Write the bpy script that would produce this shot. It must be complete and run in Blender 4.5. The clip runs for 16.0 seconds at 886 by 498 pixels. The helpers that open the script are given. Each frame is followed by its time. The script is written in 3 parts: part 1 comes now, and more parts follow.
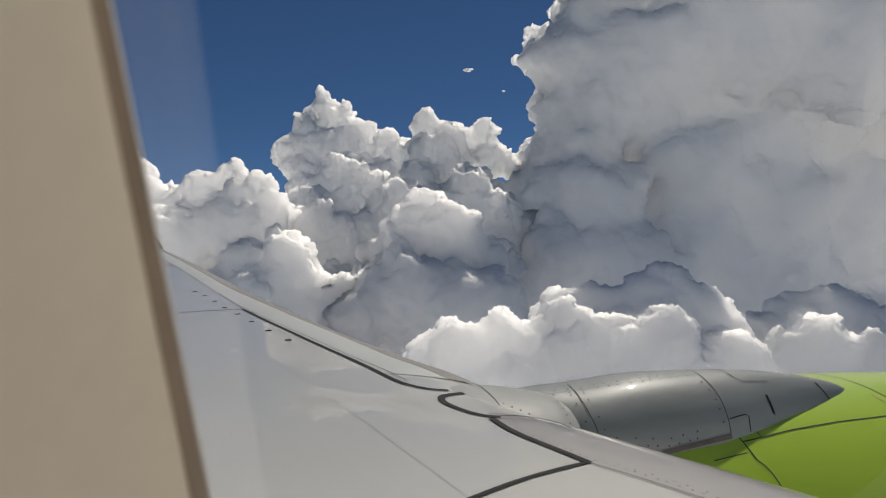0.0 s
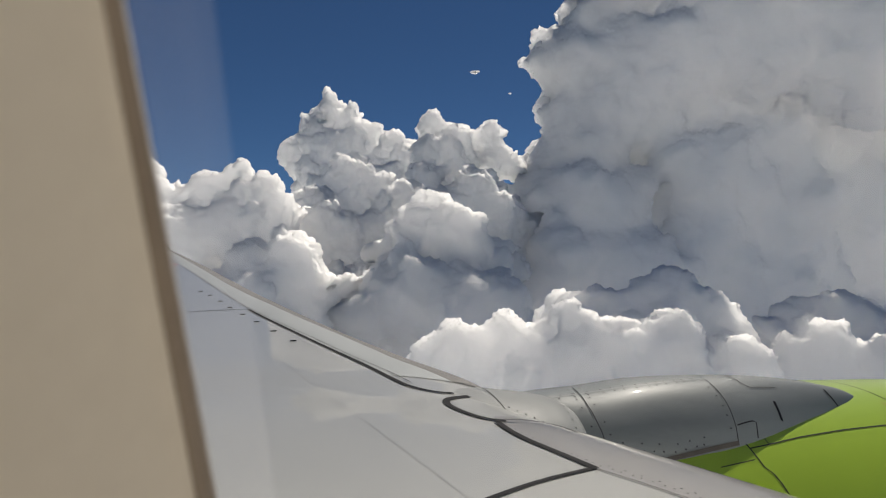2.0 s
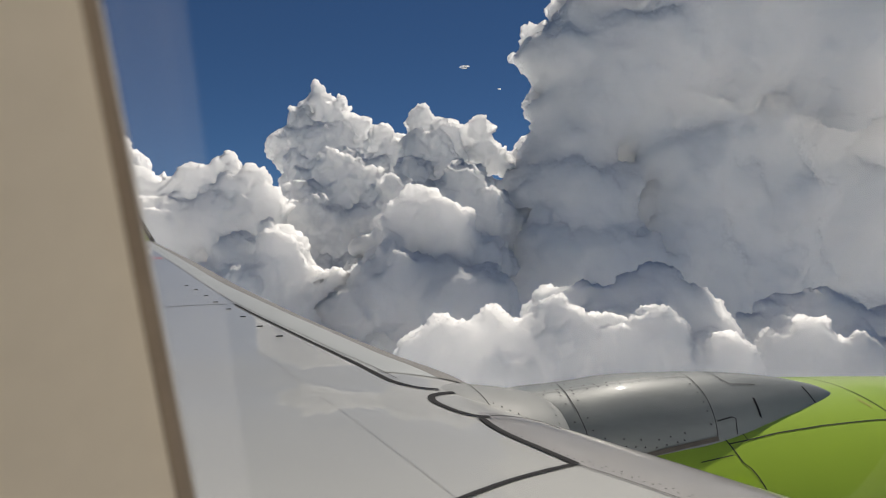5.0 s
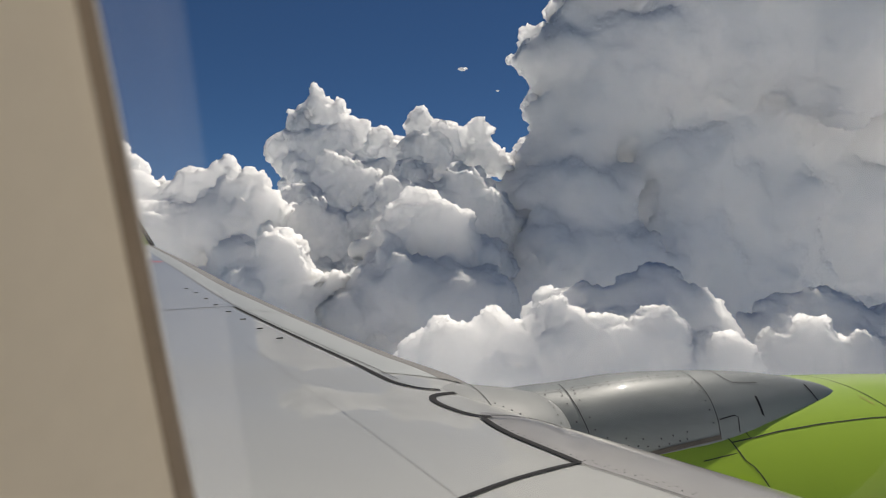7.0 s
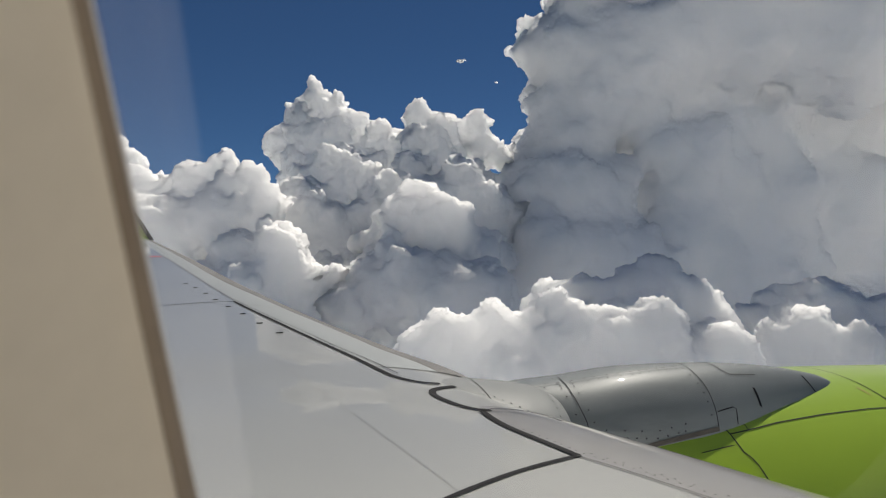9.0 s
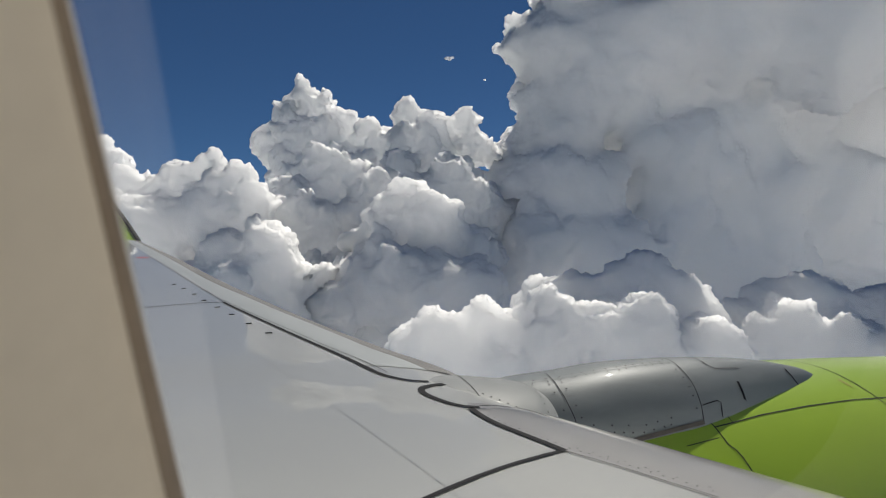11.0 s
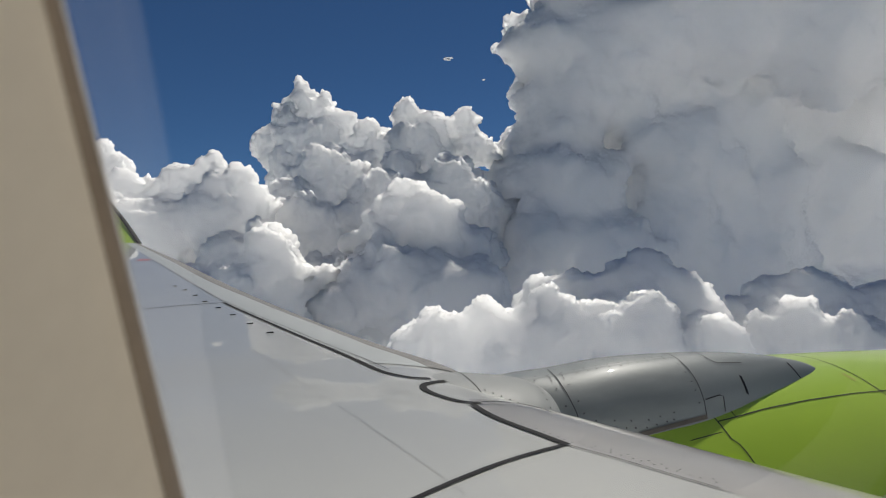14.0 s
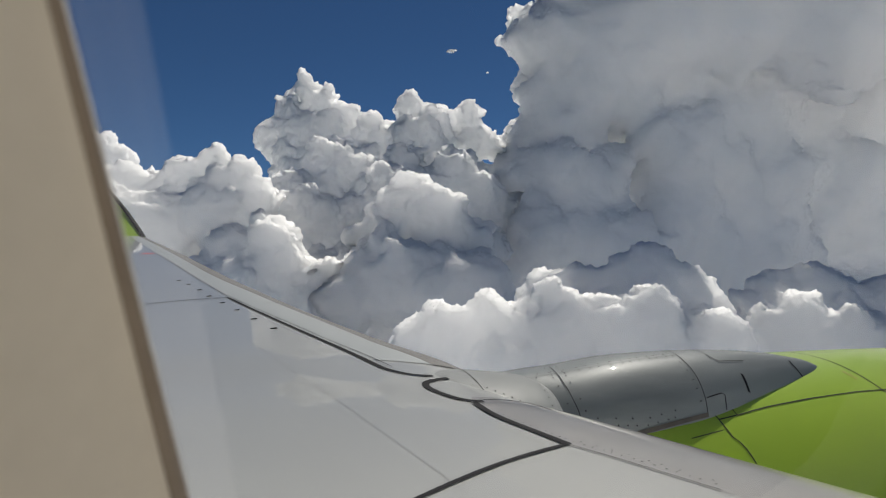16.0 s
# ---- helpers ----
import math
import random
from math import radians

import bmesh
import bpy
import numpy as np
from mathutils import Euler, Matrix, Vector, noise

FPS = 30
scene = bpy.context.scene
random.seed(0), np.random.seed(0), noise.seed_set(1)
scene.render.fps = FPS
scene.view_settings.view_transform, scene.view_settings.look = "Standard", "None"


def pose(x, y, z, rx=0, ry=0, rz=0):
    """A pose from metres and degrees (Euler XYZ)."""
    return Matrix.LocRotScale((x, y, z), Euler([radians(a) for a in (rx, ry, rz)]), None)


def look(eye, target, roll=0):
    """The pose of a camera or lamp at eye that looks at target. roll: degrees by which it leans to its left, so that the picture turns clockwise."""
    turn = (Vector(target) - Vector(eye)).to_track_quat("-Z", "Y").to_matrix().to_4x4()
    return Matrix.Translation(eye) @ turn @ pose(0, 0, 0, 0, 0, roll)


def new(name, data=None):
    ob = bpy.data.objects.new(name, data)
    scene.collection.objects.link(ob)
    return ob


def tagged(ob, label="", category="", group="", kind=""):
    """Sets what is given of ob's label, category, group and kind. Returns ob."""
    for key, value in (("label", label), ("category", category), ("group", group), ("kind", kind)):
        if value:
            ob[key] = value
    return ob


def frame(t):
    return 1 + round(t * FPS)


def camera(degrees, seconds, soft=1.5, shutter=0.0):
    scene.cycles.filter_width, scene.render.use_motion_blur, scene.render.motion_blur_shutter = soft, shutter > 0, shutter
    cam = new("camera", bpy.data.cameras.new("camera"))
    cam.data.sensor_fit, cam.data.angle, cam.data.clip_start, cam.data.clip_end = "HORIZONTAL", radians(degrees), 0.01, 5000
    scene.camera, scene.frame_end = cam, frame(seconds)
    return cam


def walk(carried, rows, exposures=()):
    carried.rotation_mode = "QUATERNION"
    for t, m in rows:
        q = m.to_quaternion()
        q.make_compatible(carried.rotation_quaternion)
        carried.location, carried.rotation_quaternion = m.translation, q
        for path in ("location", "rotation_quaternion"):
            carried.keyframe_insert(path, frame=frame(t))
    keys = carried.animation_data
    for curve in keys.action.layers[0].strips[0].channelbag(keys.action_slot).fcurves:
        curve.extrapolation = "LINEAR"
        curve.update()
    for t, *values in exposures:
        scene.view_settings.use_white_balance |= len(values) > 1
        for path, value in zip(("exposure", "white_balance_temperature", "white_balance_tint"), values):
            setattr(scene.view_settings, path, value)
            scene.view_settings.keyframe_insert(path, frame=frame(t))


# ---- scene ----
EYE = 1.15
cam = camera(75.0, 16.0, soft=1.1)
scene.cycles.transparent_max_bounces = 24
cam.data.dof.use_dof, cam.data.dof.focus_distance, cam.data.dof.aperture_fstop = True, 9.0, 8.0
# seconds, yaw, pitch, roll, and the hand's drift from the first eye point
ROWS = [
    (0, -4.50, 3.20, -0.00, 0.0004, 0.0000, -0.0000),
    (0.5, -4.25, 3.30, -0.10, 0.0012, -0.0015, 0.0045),
    (1, -3.96, 3.39, -0.34, 0.0028, -0.0036, 0.0073),
    (1.5, -3.85, 3.59, -0.40, 0.0006, -0.0020, 0.0082),
    (2, -4.03, 3.38, -0.55, -0.0050, 0.0105, 0.0023),
    (2.5, -3.86, 3.38, -0.60, -0.0001, 0.0021, 0.0053),
    (3, -4.22, 3.28, -0.67, 0.0009, 0.0055, -0.0017),
    (3.5, -4.54, 3.17, -0.82, 0.0011, 0.0049, 0.0004),
    (4, -4.79, 3.01, -0.93, 0.0005, 0.0055, 0.0044),
    (4.5, -5.05, 2.86, -0.93, -0.0000, -0.0001, 0.0121),
    (5, -5.23, 2.89, -0.92, 0.0018, -0.0071, 0.0127),
    (7.5, -5.21, 3.10, -0.29, -0.0000, 0.0029, 0.0013),
    (8, -5.19, 2.86, -0.14, -0.0014, 0.0005, 0.0073),
    (8.5, -5.18, 2.58, -0.14, 0.0007, -0.0007, 0.0058),
    (9, -5.30, 2.37, -0.16, 0.0015, -0.0037, 0.0109),
    (9.5, -5.58, 2.14, -0.23, 0.0021, -0.0048, 0.0121),
    (10, -5.95, 2.02, -0.06, 0.0044, -0.0150, 0.0192),
    (12.5, -6.17, 2.39, 0.90, 0.0177, -0.0306, 0.0058),
    (13, -6.10, 2.36, 0.97, 0.0160, -0.0256, 0.0024),
    (13.5, -6.12, 2.34, 1.10, 0.0170, -0.0267, -0.0026),
    (14, -6.16, 2.18, 1.03, 0.0142, -0.0211, -0.0028),
    (14.5, -6.64, 1.34, 0.65, 0.0116, -0.0285, 0.0229),
    (15, -6.03, 2.05, 0.78, 0.0172, -0.0361, 0.0158),
    (15.5, -5.52, 2.45, 0.97, 0.0205, -0.0406, 0.0135),
    (16, -5.86, 1.51, 0.85, 0.0139, -0.0327, 0.0217),
]
walk(cam, [(t, pose(x, y, EYE + z, 90 + pitch, roll, yaw)) for t, yaw, pitch, roll, x, y, z in ROWS],
     exposures=[(0, -0.18, 7050, 11), (7.5, -0.16, 7050, 11), (10, -0.24, 6800, 9), (13, -0.18, 6750, 9), (16, -0.28, 6750, 9)])

# ---- world and sun ----
SUN = Vector((0.27, 0.53, 0.80)).normalized()
world = bpy.data.worlds.new("sky")
scene.world = world
world.use_nodes = True
wn = world.node_tree.nodes
sky = wn.new("ShaderNodeTexSky")
sky.sky_type = "NISHITA"
sky.sun_disc = False
sky.sun_elevation = math.asin(SUN.z)
sky.sun_rotation = math.atan2(SUN.x, SUN.y)
sky.altitude = 4000
sky.dust_density = 0.0
sky.ozone_density = 6.0
rich = wn.new("ShaderNodeHueSaturation")
rich.inputs["Saturation"].default_value = 1.12
world.node_tree.links.new(sky.outputs[0], rich.inputs["Color"])
world.node_tree.links.new(rich.outputs[0], wn["Background"].inputs[0])
wn["Background"].inputs[1].default_value = 0.055
sun_data = bpy.data.lights.new("sun", "SUN")
sun_data.energy, sun_data.angle, sun_data.color = 4.7, radians(0.6), (1.0, 0.96, 0.9)
sun = new("sun", sun_data)
sun.matrix_world = look(SUN * 50, (0, 0, 0))


# ---- materials ----
def material(name, colour, rough=0.5, metal=0.0, vary=0.08, scale=4.0, bump=0.0, bump_scale=40.0, coat=0.0, stretch=(1, 1, 1), spec=0.5):
    """A painted or moulded surface with stains at two scales and a fine relief."""
    m = bpy.data.materials.new(name)
    m.use_nodes = True
    n, l = m.node_tree.nodes, m.node_tree.links
    b = n["Principled BSDF"]
    b.inputs["Roughness"].default_value = rough
    b.inputs["Metallic"].default_value = metal
    b.inputs["Coat Weight"].default_value = coat
    b.inputs["Specular IOR Level"].default_value = spec
    co = n.new("ShaderNodeTexCoord")
    mp = n.new("ShaderNodeMapping")
    mp.inputs["Scale"].default_value = stretch
    l.new(co.outputs["Object"], mp.inputs["Vector"])
    big, fine = n.new("ShaderNodeTexNoise"), n.new("ShaderNodeTexNoise")
    big.inputs["Scale"].default_value, big.inputs["Detail"].default_value = scale, 4
    fine.inputs["Scale"].default_value, fine.inputs["Detail"].default_value = scale * 12, 3
    for t in (big, fine):
        l.new(mp.outputs[0], t.inputs["Vector"])
    add = n.new("ShaderNodeMix")
    add.data_type = "FLOAT"
    add.inputs[0].default_value = 0.35
    l.new(big.outputs[0], add.inputs[2])
    l.new(fine.outputs[0], add.inputs[3])
    ramp = n.new("ShaderNodeValToRGB")
    ramp.color_ramp.elements[0].position, ramp.color_ramp.elements[1].position = 0.3, 0.7
    lo = [max(0, c * (1 - vary)) for c in colour]
    hi = [min(1, c * (1 + vary)) for c in colour]
    ramp.color_ramp.elements[0].color, ramp.color_ramp.elements[1].color = (*lo, 1), (*hi, 1)
    l.new(add.outputs[0], ramp.inputs[0])
    l.new(ramp.outputs[0], b.inputs["Base Color"])
    if bump:
        bn, bt = n.new("ShaderNodeBump"), n.new("ShaderNodeTexNoise")
        bt.inputs["Scale"].default_value, bt.inputs["Detail"].default_value = bump_scale, 3
        l.new(mp.outputs[0], bt.inputs["Vector"])
        l.new(bt.outputs[0], bn.inputs["Height"])
        bn.inputs["Strength"].default_value, bn.inputs["Distance"].default_value = bump, 0.01
        l.new(bn.outputs[0], b.inputs["Normal"])
    return m


def cloud_material():
    """Dense droplets: light wanders some tens of metres inside."""
    m = bpy.data.materials.new("cloud")
    m.use_nodes = True
    n, l = m.node_tree.nodes, m.node_tree.links
    b = n["Principled BSDF"]
    b.inputs["Base Color"].default_value = (0.99, 0.99, 0.99, 1)
    b.inputs["Roughness"].default_value = 1.0
    b.inputs["Specular IOR Level"].default_value = 0.0
    b.inputs["Subsurface Weight"].default_value = 1.0
    b.inputs["Subsurface Radius"].default_value = (1, 1, 1)
    b.inputs["Subsurface Scale"].default_value = 280.0
    return m


def mist_material(name, scale, low, high):
    """The same droplets, so thin that what lies behind shows through."""
    m = cloud_material()
    m.name = name
    n, l = m.node_tree.nodes, m.node_tree.links
    co, nt, rp = n.new("ShaderNodeTexCoord"), n.new("ShaderNodeTexNoise"), n.new("ShaderNodeMapRange")
    nt.inputs["Scale"].default_value, nt.inputs["Detail"].default_value = scale, 4
    rp.inputs["From Min"].default_value, rp.inputs["From Max"].default_value = 0.35, 0.68
    rp.inputs["To Min"].default_value, rp.inputs["To Max"].default_value = low, high
    l.new(co.outputs["Object"], nt.inputs["Vector"])
    l.new(nt.outputs[0], rp.inputs["Value"])
    l.new(rp.outputs[0], n["Principled BSDF"].inputs["Alpha"])
    return m


def reflection_material():
    """A pane reflection painted as a thin milky film in upright streaks."""
    m = bpy.data.materials.new("painted reflection film")
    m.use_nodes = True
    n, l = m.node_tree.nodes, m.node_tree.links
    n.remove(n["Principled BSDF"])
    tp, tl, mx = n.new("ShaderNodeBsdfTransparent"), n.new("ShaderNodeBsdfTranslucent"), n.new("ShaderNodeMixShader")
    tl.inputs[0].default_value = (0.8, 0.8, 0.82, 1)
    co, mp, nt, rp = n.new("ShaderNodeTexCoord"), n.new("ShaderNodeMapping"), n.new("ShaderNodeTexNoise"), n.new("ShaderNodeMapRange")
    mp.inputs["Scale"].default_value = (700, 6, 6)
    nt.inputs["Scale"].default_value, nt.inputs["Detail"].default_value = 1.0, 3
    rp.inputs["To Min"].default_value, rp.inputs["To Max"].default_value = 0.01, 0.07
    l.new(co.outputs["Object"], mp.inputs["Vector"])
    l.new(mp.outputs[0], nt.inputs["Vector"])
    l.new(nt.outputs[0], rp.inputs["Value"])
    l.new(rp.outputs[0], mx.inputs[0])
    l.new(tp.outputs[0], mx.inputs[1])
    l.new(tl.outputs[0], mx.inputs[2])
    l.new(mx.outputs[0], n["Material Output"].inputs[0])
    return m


def glass_material():
    m = bpy.data.materials.new("acrylic pane")
    m.use_nodes = True
    n, l = m.node_tree.nodes, m.node_tree.links
    n.remove(n["Principled BSDF"])
    tp, gl, mx, fr = n.new("ShaderNodeBsdfTransparent"), n.new("ShaderNodeBsdfGlossy"), n.new("ShaderNodeMixShader"), n.new("ShaderNodeFresnel")
    tp.inputs[0].default_value = (0.97, 0.98, 0.98, 1)
    gl.inputs["Roughness"].default_value = 0.02
    fr.inputs[0].default_value = 1.45
    l.new(fr.outputs[0], mx.inputs[0])
    l.new(tp.outputs[0], mx.inputs[1])
    l.new(gl.outputs[0], mx.inputs[2])
    l.new(mx.outputs[0], n["Material Output"].inputs[0])
    return m


WING_PAINT = material("wing grey paint", (0.35, 0.355, 0.34), 0.35, vary=0.05, scale=1.2, coat=0.5)
SLAT_PAINT = material("slat grey paint", (0.34, 0.36, 0.36), 0.42, vary=0.07, scale=3, coat=0.0, bump=0.05, bump_scale=7)
# Darker matt grey painted in for what the curved nose reflects.
NOSE_BAND = material("leading edge reflection band", (0.19, 0.185, 0.18), 0.65, vary=0.1, scale=5, spec=0.2)
FAIRING_PAINT = material("fairing grey paint", (0.225, 0.243, 0.241), 0.45, metal=0.03, vary=0.14, scale=3, coat=0.45, spec=0.14, bump=0.03, bump_scale=2.5, stretch=(0.6, 0.6, 2.2))
FILLET_PAINT = material("fillet grey paint", (0.27, 0.28, 0.275), 0.5, vary=0.1, scale=4, coat=0.15, spec=0.15, bump=0.04, bump_scale=6)
GREEN_PAINT = material("lime green paint", (0.34, 0.50, 0.045), 0.3, vary=0.05, scale=3, coat=0.5)
BLACK_SEAL = material("black rubber seal", (0.022, 0.022, 0.024), 0.85, vary=0.2, scale=10, spec=0.12)
LINE_DARK = material("panel joint sealant", (0.045, 0.045, 0.045), 0.8, vary=0.3, scale=20, spec=0.15)
LINE_FAINT = material("faint panel joint", (0.25, 0.255, 0.25), 0.35, vary=0.15, scale=20)
LINE_MID = material("grey panel joint", (0.3, 0.31, 0.32), 0.5, vary=0.2, scale=20)
INBOARD_PAINT = material("beige grey paint", (0.31, 0.295, 0.28), 0.3, vary=0.14, scale=5, coat=0.9, bump=0.12, bump_scale=9)
EDGE_BROWN = material("dirty sealant edge", (0.10, 0.085, 0.07), 0.6, vary=0.3, scale=12)
LINE_RED = material("faded red print", (0.45, 0.2, 0.1), 0.5)
LINE_OLIVE = material("olive rivet paint", (0.2, 0.3, 0.03), 0.5)
RED_PAINT = material("red marking paint", (0.6, 0.06, 0.08), 0.4)
PANEL_CREAM = material("cream moulded plastic", (0.62, 0.583, 0.515), 0.5, vary=0.05, scale=8, bump=0.05, bump_scale=300)
GASKET = material("brown window gasket", (0.25, 0.205, 0.165), 0.55, vary=0.15, scale=30)
CABIN_GREY = material("dark cabin lining", (0.10, 0.10, 0.11), 0.7, vary=0.05)
CARPET = material("navy carpet", (0.02, 0.022, 0.03), 0.95, vary=0.3, scale=20, bump=0.4, bump_scale=400, spec=0.1)
SKIN_WHITE = material("fuselage white paint", (0.75, 0.76, 0.76), 0.3, vary=0.03)
CLOUD = cloud_material()
THIN_CLOUD = mist_material("thin cloud", 0.12, 0.1, 0.8)
GLASS = glass_material()
REFLECTION_FILM = reflection_material()
SPECK = material("dark grit", (0.05, 0.05, 0.05), 0.8)


# ---- builders ----
def mesh_object(name, verts, faces, mat, smooth=True):
    me = bpy.data.meshes.new(name)
    me.from_pydata([tuple(v) for v in verts], [], faces)
    me.materials.append(mat)
    if smooth:
        me.polygons.foreach_set("use_smooth", [True] * len(me.polygons))
    me.update()
    return new(name, me)


def part(name, verts, faces, mat, parent, label="", smooth=True):
    ob = mesh_object(name, verts, faces, mat, smooth)
    ob.parent = parent
    if label:
        tagged(ob, label)
    return ob


def grid_faces(nu, nv, close_v=False):
    faces = []
    for i in range(nu - 1):
        for j in range(nv if close_v else nv - 1):
            k = (j + 1) % nv
            faces.append((i * nv + j, (i + 1) * nv + j, (i + 1) * nv + k, i * nv + k))
    return faces


def smooth_curve(ts, vs, t):
    """Monotone-ish cubic through the control values."""
    ts, vs = np.asarray(ts, float), np.asarray(vs, float)
    g = np.gradient(vs, ts)
    i = int(np.clip(np.searchsorted(ts, t) - 1, 0, len(ts) - 2))
    h = ts[i + 1] - ts[i]
    u = (t - ts[i]) / h
    return ((2 * u**3 - 3 * u**2 + 1) * vs[i] + (u**3 - 2 * u**2 + u) * h * g[i] + (3 * u**2 - 2 * u**3) * vs[i + 1] + (u**3 - u**2) * h * g[i + 1])


# ---- the wing's shape: y runs outboard from the eye, x forward ----
LE_Y = [0.2, 1.0, 1.77, 2.3, 2.68, 3.2, 3.88, 4.9, 7.09, 11.33, 16.6]
LE_X = [2.7, 1.92, 1.3, 0.88, 0.6, 0.45, 0.10, -0.43, -1.575, -3.79, -6.55]
LE_Z = [-0.85, -0.775, -0.715, -0.672, -0.648, -0.60, -0.555, -0.475, -0.25, 0.27, 0.88]


def lead_x(y):
    return smooth_curve(LE_Y, LE_X, y)


def lead_z(y):
    return EYE + smooth_curve(LE_Y, LE_Z, y)


def trail_x(y):
    return -4.7 if y < 4.2 else -4.7 - (y - 4.2) * 0.275


def section(q):
    return 5 * 0.12 * (0.2969 * math.sqrt(q) - 0.126 * q - 0.3516 * q * q + 0.2843 * q**3 - 0.1036 * q**4)


def skin(y, s, lift=0.0):
    """A point of the upper skin s metres behind the nose."""
    c = lead_x(y) - trail_x(y)
    q = min(max(s / c, 0), 1)
    return Vector((lead_x(y) - s, y, lead_z(y) + 0.55 * c * section(q) - 0.015 * s + lift))


def under(y, s):
    c = lead_x(y) - trail_x(y)
    q = min(max(s / c, 0), 1)
    return Vector((lead_x(y) - s, y, lead_z(y) - 0.9 * c * section(q) - 0.015 * s))


def skin_at(x, y, lift=0.0):
    return skin(y, lead_x(y) - x, lift)


def draped(pts, width, lift=0.004, step=0.06):
    """A thin strip on the skin along the plan points (x, y)."""
    for _ in range(2):
        cut = [pts[0]]
        for (x0, y0), (x1, y1) in zip(pts, pts[1:]):
            cut += [(x0 * 0.75 + x1 * 0.25, y0 * 0.75 + y1 * 0.25), (x0 * 0.25 + x1 * 0.75, y0 * 0.25 + y1 * 0.75)]
        pts = cut + [pts[-1]]
    line = []
    for (x0, y0), (x1, y1) in zip(pts, pts[1:]):
        n = max(1, int(math.hypot(x1 - x0, y1 - y0) / step))
        line += [(x0 + (x1 - x0) * i / n, y0 + (y1 - y0) * i / n) for i in range(n)]
    line.append(pts[-1])
    vs, fs = [], []
    for i, (x, y) in enumerate(line):
        a, b = line[max(0, i - 1)], line[min(len(line) - 1, i + 1)]
        dx, dy = b[0] - a[0], b[1] - a[1]
        h = math.hypot(dx, dy) or 1
        nx, ny = -dy / h * width / 2, dx / h * width / 2
        for k in (-1, 1):
            vs.append(skin_at(x + k * nx, y + k * ny, lift))
    for i in range(len(line) - 1):
        fs.append((2 * i, 2 * i + 1, 2 * i + 3, 2 * i + 2))
    return vs, fs


# ---- wing ----
wing = tagged(new("aircraft_wing"), "light grey painted swept aircraft wing with black seals", "wing")
YS = list(np.concatenate([np.arange(0.6, 5, 0.1), np.linspace(5, 16.6, 60)]))
QS = [0, 0.0005, 0.002, 0.005, 0.01, 0.02, 0.035, 0.055, 0.08, 0.12, 0.17, 0.23, 0.3, 0.4, 0.5, 0.6, 0.7, 0.8, 0.9, 1.0]
vs = []
for y in YS:
    c = lead_x(y) - trail_x(y)
    vs += [skin(y, q * c) for q in reversed(QS)] + [under(y, q * c) for q in QS[1:-1]]
n_loop = 2 * len(QS) - 2
fs = grid_faces(len(YS), n_loop, True)
fs += [tuple(range(n_loop)), tuple(reversed(range((len(YS) - 1) * n_loop, len(YS) * n_loop)))]
part("main_skin", vs, fs, WING_PAINT, wing)

SLAT_Y = [2.9, 3.27, 3.91, 4.72, 5.81, 7.36, 8.84, 11.38, 14.7, 16.5]
SLAT_S = [0.50, 0.60, 0.575, 0.565, 0.585, 0.535, 0.508, 0.50, 0.42, 0.34]
NOSE_Y = [2.9, 3.15, 3.48, 4.0, 4.7, 5.52, 6.33, 7.22, 9.85, 14.7, 16.5]
NOSE_S = [0.19, 0.26, 0.29, 0.24, 0.20, 0.21, 0.23, 0.27, 0.26, 0.19, 0.16]


def shell(y0, y1, n, s_of, lift, mat, name, label, k=14, under_part=None):
    """A panel of the leading edge, wrapped round the nose and proud of the skin."""
    vs = []
    for y in np.linspace(y0, y1, n):
        s1 = s_of(y)
        for j in range(k):
            u = j / (k - 1)
            p = skin(y, s1 * (1 - u) ** 2, lift * min(1, 40 * u + 0.02))
            p.x += lift * u
            vs.append(p)
        for q in (0.01, 0.04, 0.1):
            p = under(y, q)
            vs.append((p.x + lift, p.y, p.z - lift))
    return part(name, vs, grid_faces(n, k + 3), mat, under_part or wing, label)


SLAT_CUTS = [3.08, 5.62, 8.6, 11.6, 16.45]
for y0, y1 in zip(SLAT_CUTS, SLAT_CUTS[1:]):
    slat = shell(y0, y1 - 0.02, 40, lambda y: smooth_curve(SLAT_Y, SLAT_S, y), 0.002, SLAT_PAINT, "slat", "light grey leading edge slat")
    shell(y0, y1 - 0.02, 40, lambda y: smooth_curve(NOSE_Y, NOSE_S, y), 0.0035, NOSE_BAND, "slat_nose", "slat nose with painted dark reflection band", under_part=slat)
IN_Y = [1.0, 1.42, 1.53, 1.66, 1.78, 1.87, 1.96, 2.06, 2.17, 2.29, 2.45]
IN_S = [0.65, 0.685, 0.687, 0.687, 0.702, 0.676, 0.655, 0.632, 0.585, 0.515, 0.38]
shell(0.6, 2.42, 60, lambda y: smooth_curve(IN_Y, IN_S, max(y, 1.0)), 0.002, INBOARD_PAINT, "inboard_leading_edge", "pale beige grey inboard leading edge panel")


def strip(name, pts, width, mat, lift=0.009, label=""):
    vs, fs = draped(pts, width, lift)
    return part(name, vs, fs, mat, wing, label, smooth=False)


strip("seal", [(-1.506, 5.81), (-0.913, 4.72), (-0.497, 3.91), (-0.197, 3.27), (-0.008, 2.93), (0.062, 2.86), (0.156, 2.81), (0.25, 2.83)], 0.028, BLACK_SEAL, 0.004, "black slat seal")
strip("seal", [(0.368, 2.86), (0.26, 2.76), (0.206, 2.69), (0.195, 2.6), (0.223, 2.5), (0.293, 2.37), (0.355, 2.32), (0.415, 2.325)], 0.034, BLACK_SEAL, 0.0035, "black curved seal")
strip("seal", [(0.373, 2.29), (0.396, 2.17), (0.436, 2.06), (0.493, 1.96), (0.544, 1.87), (0.595, 1.775)], 0.03, BLACK_SEAL, 0.004, "black leading edge seal")
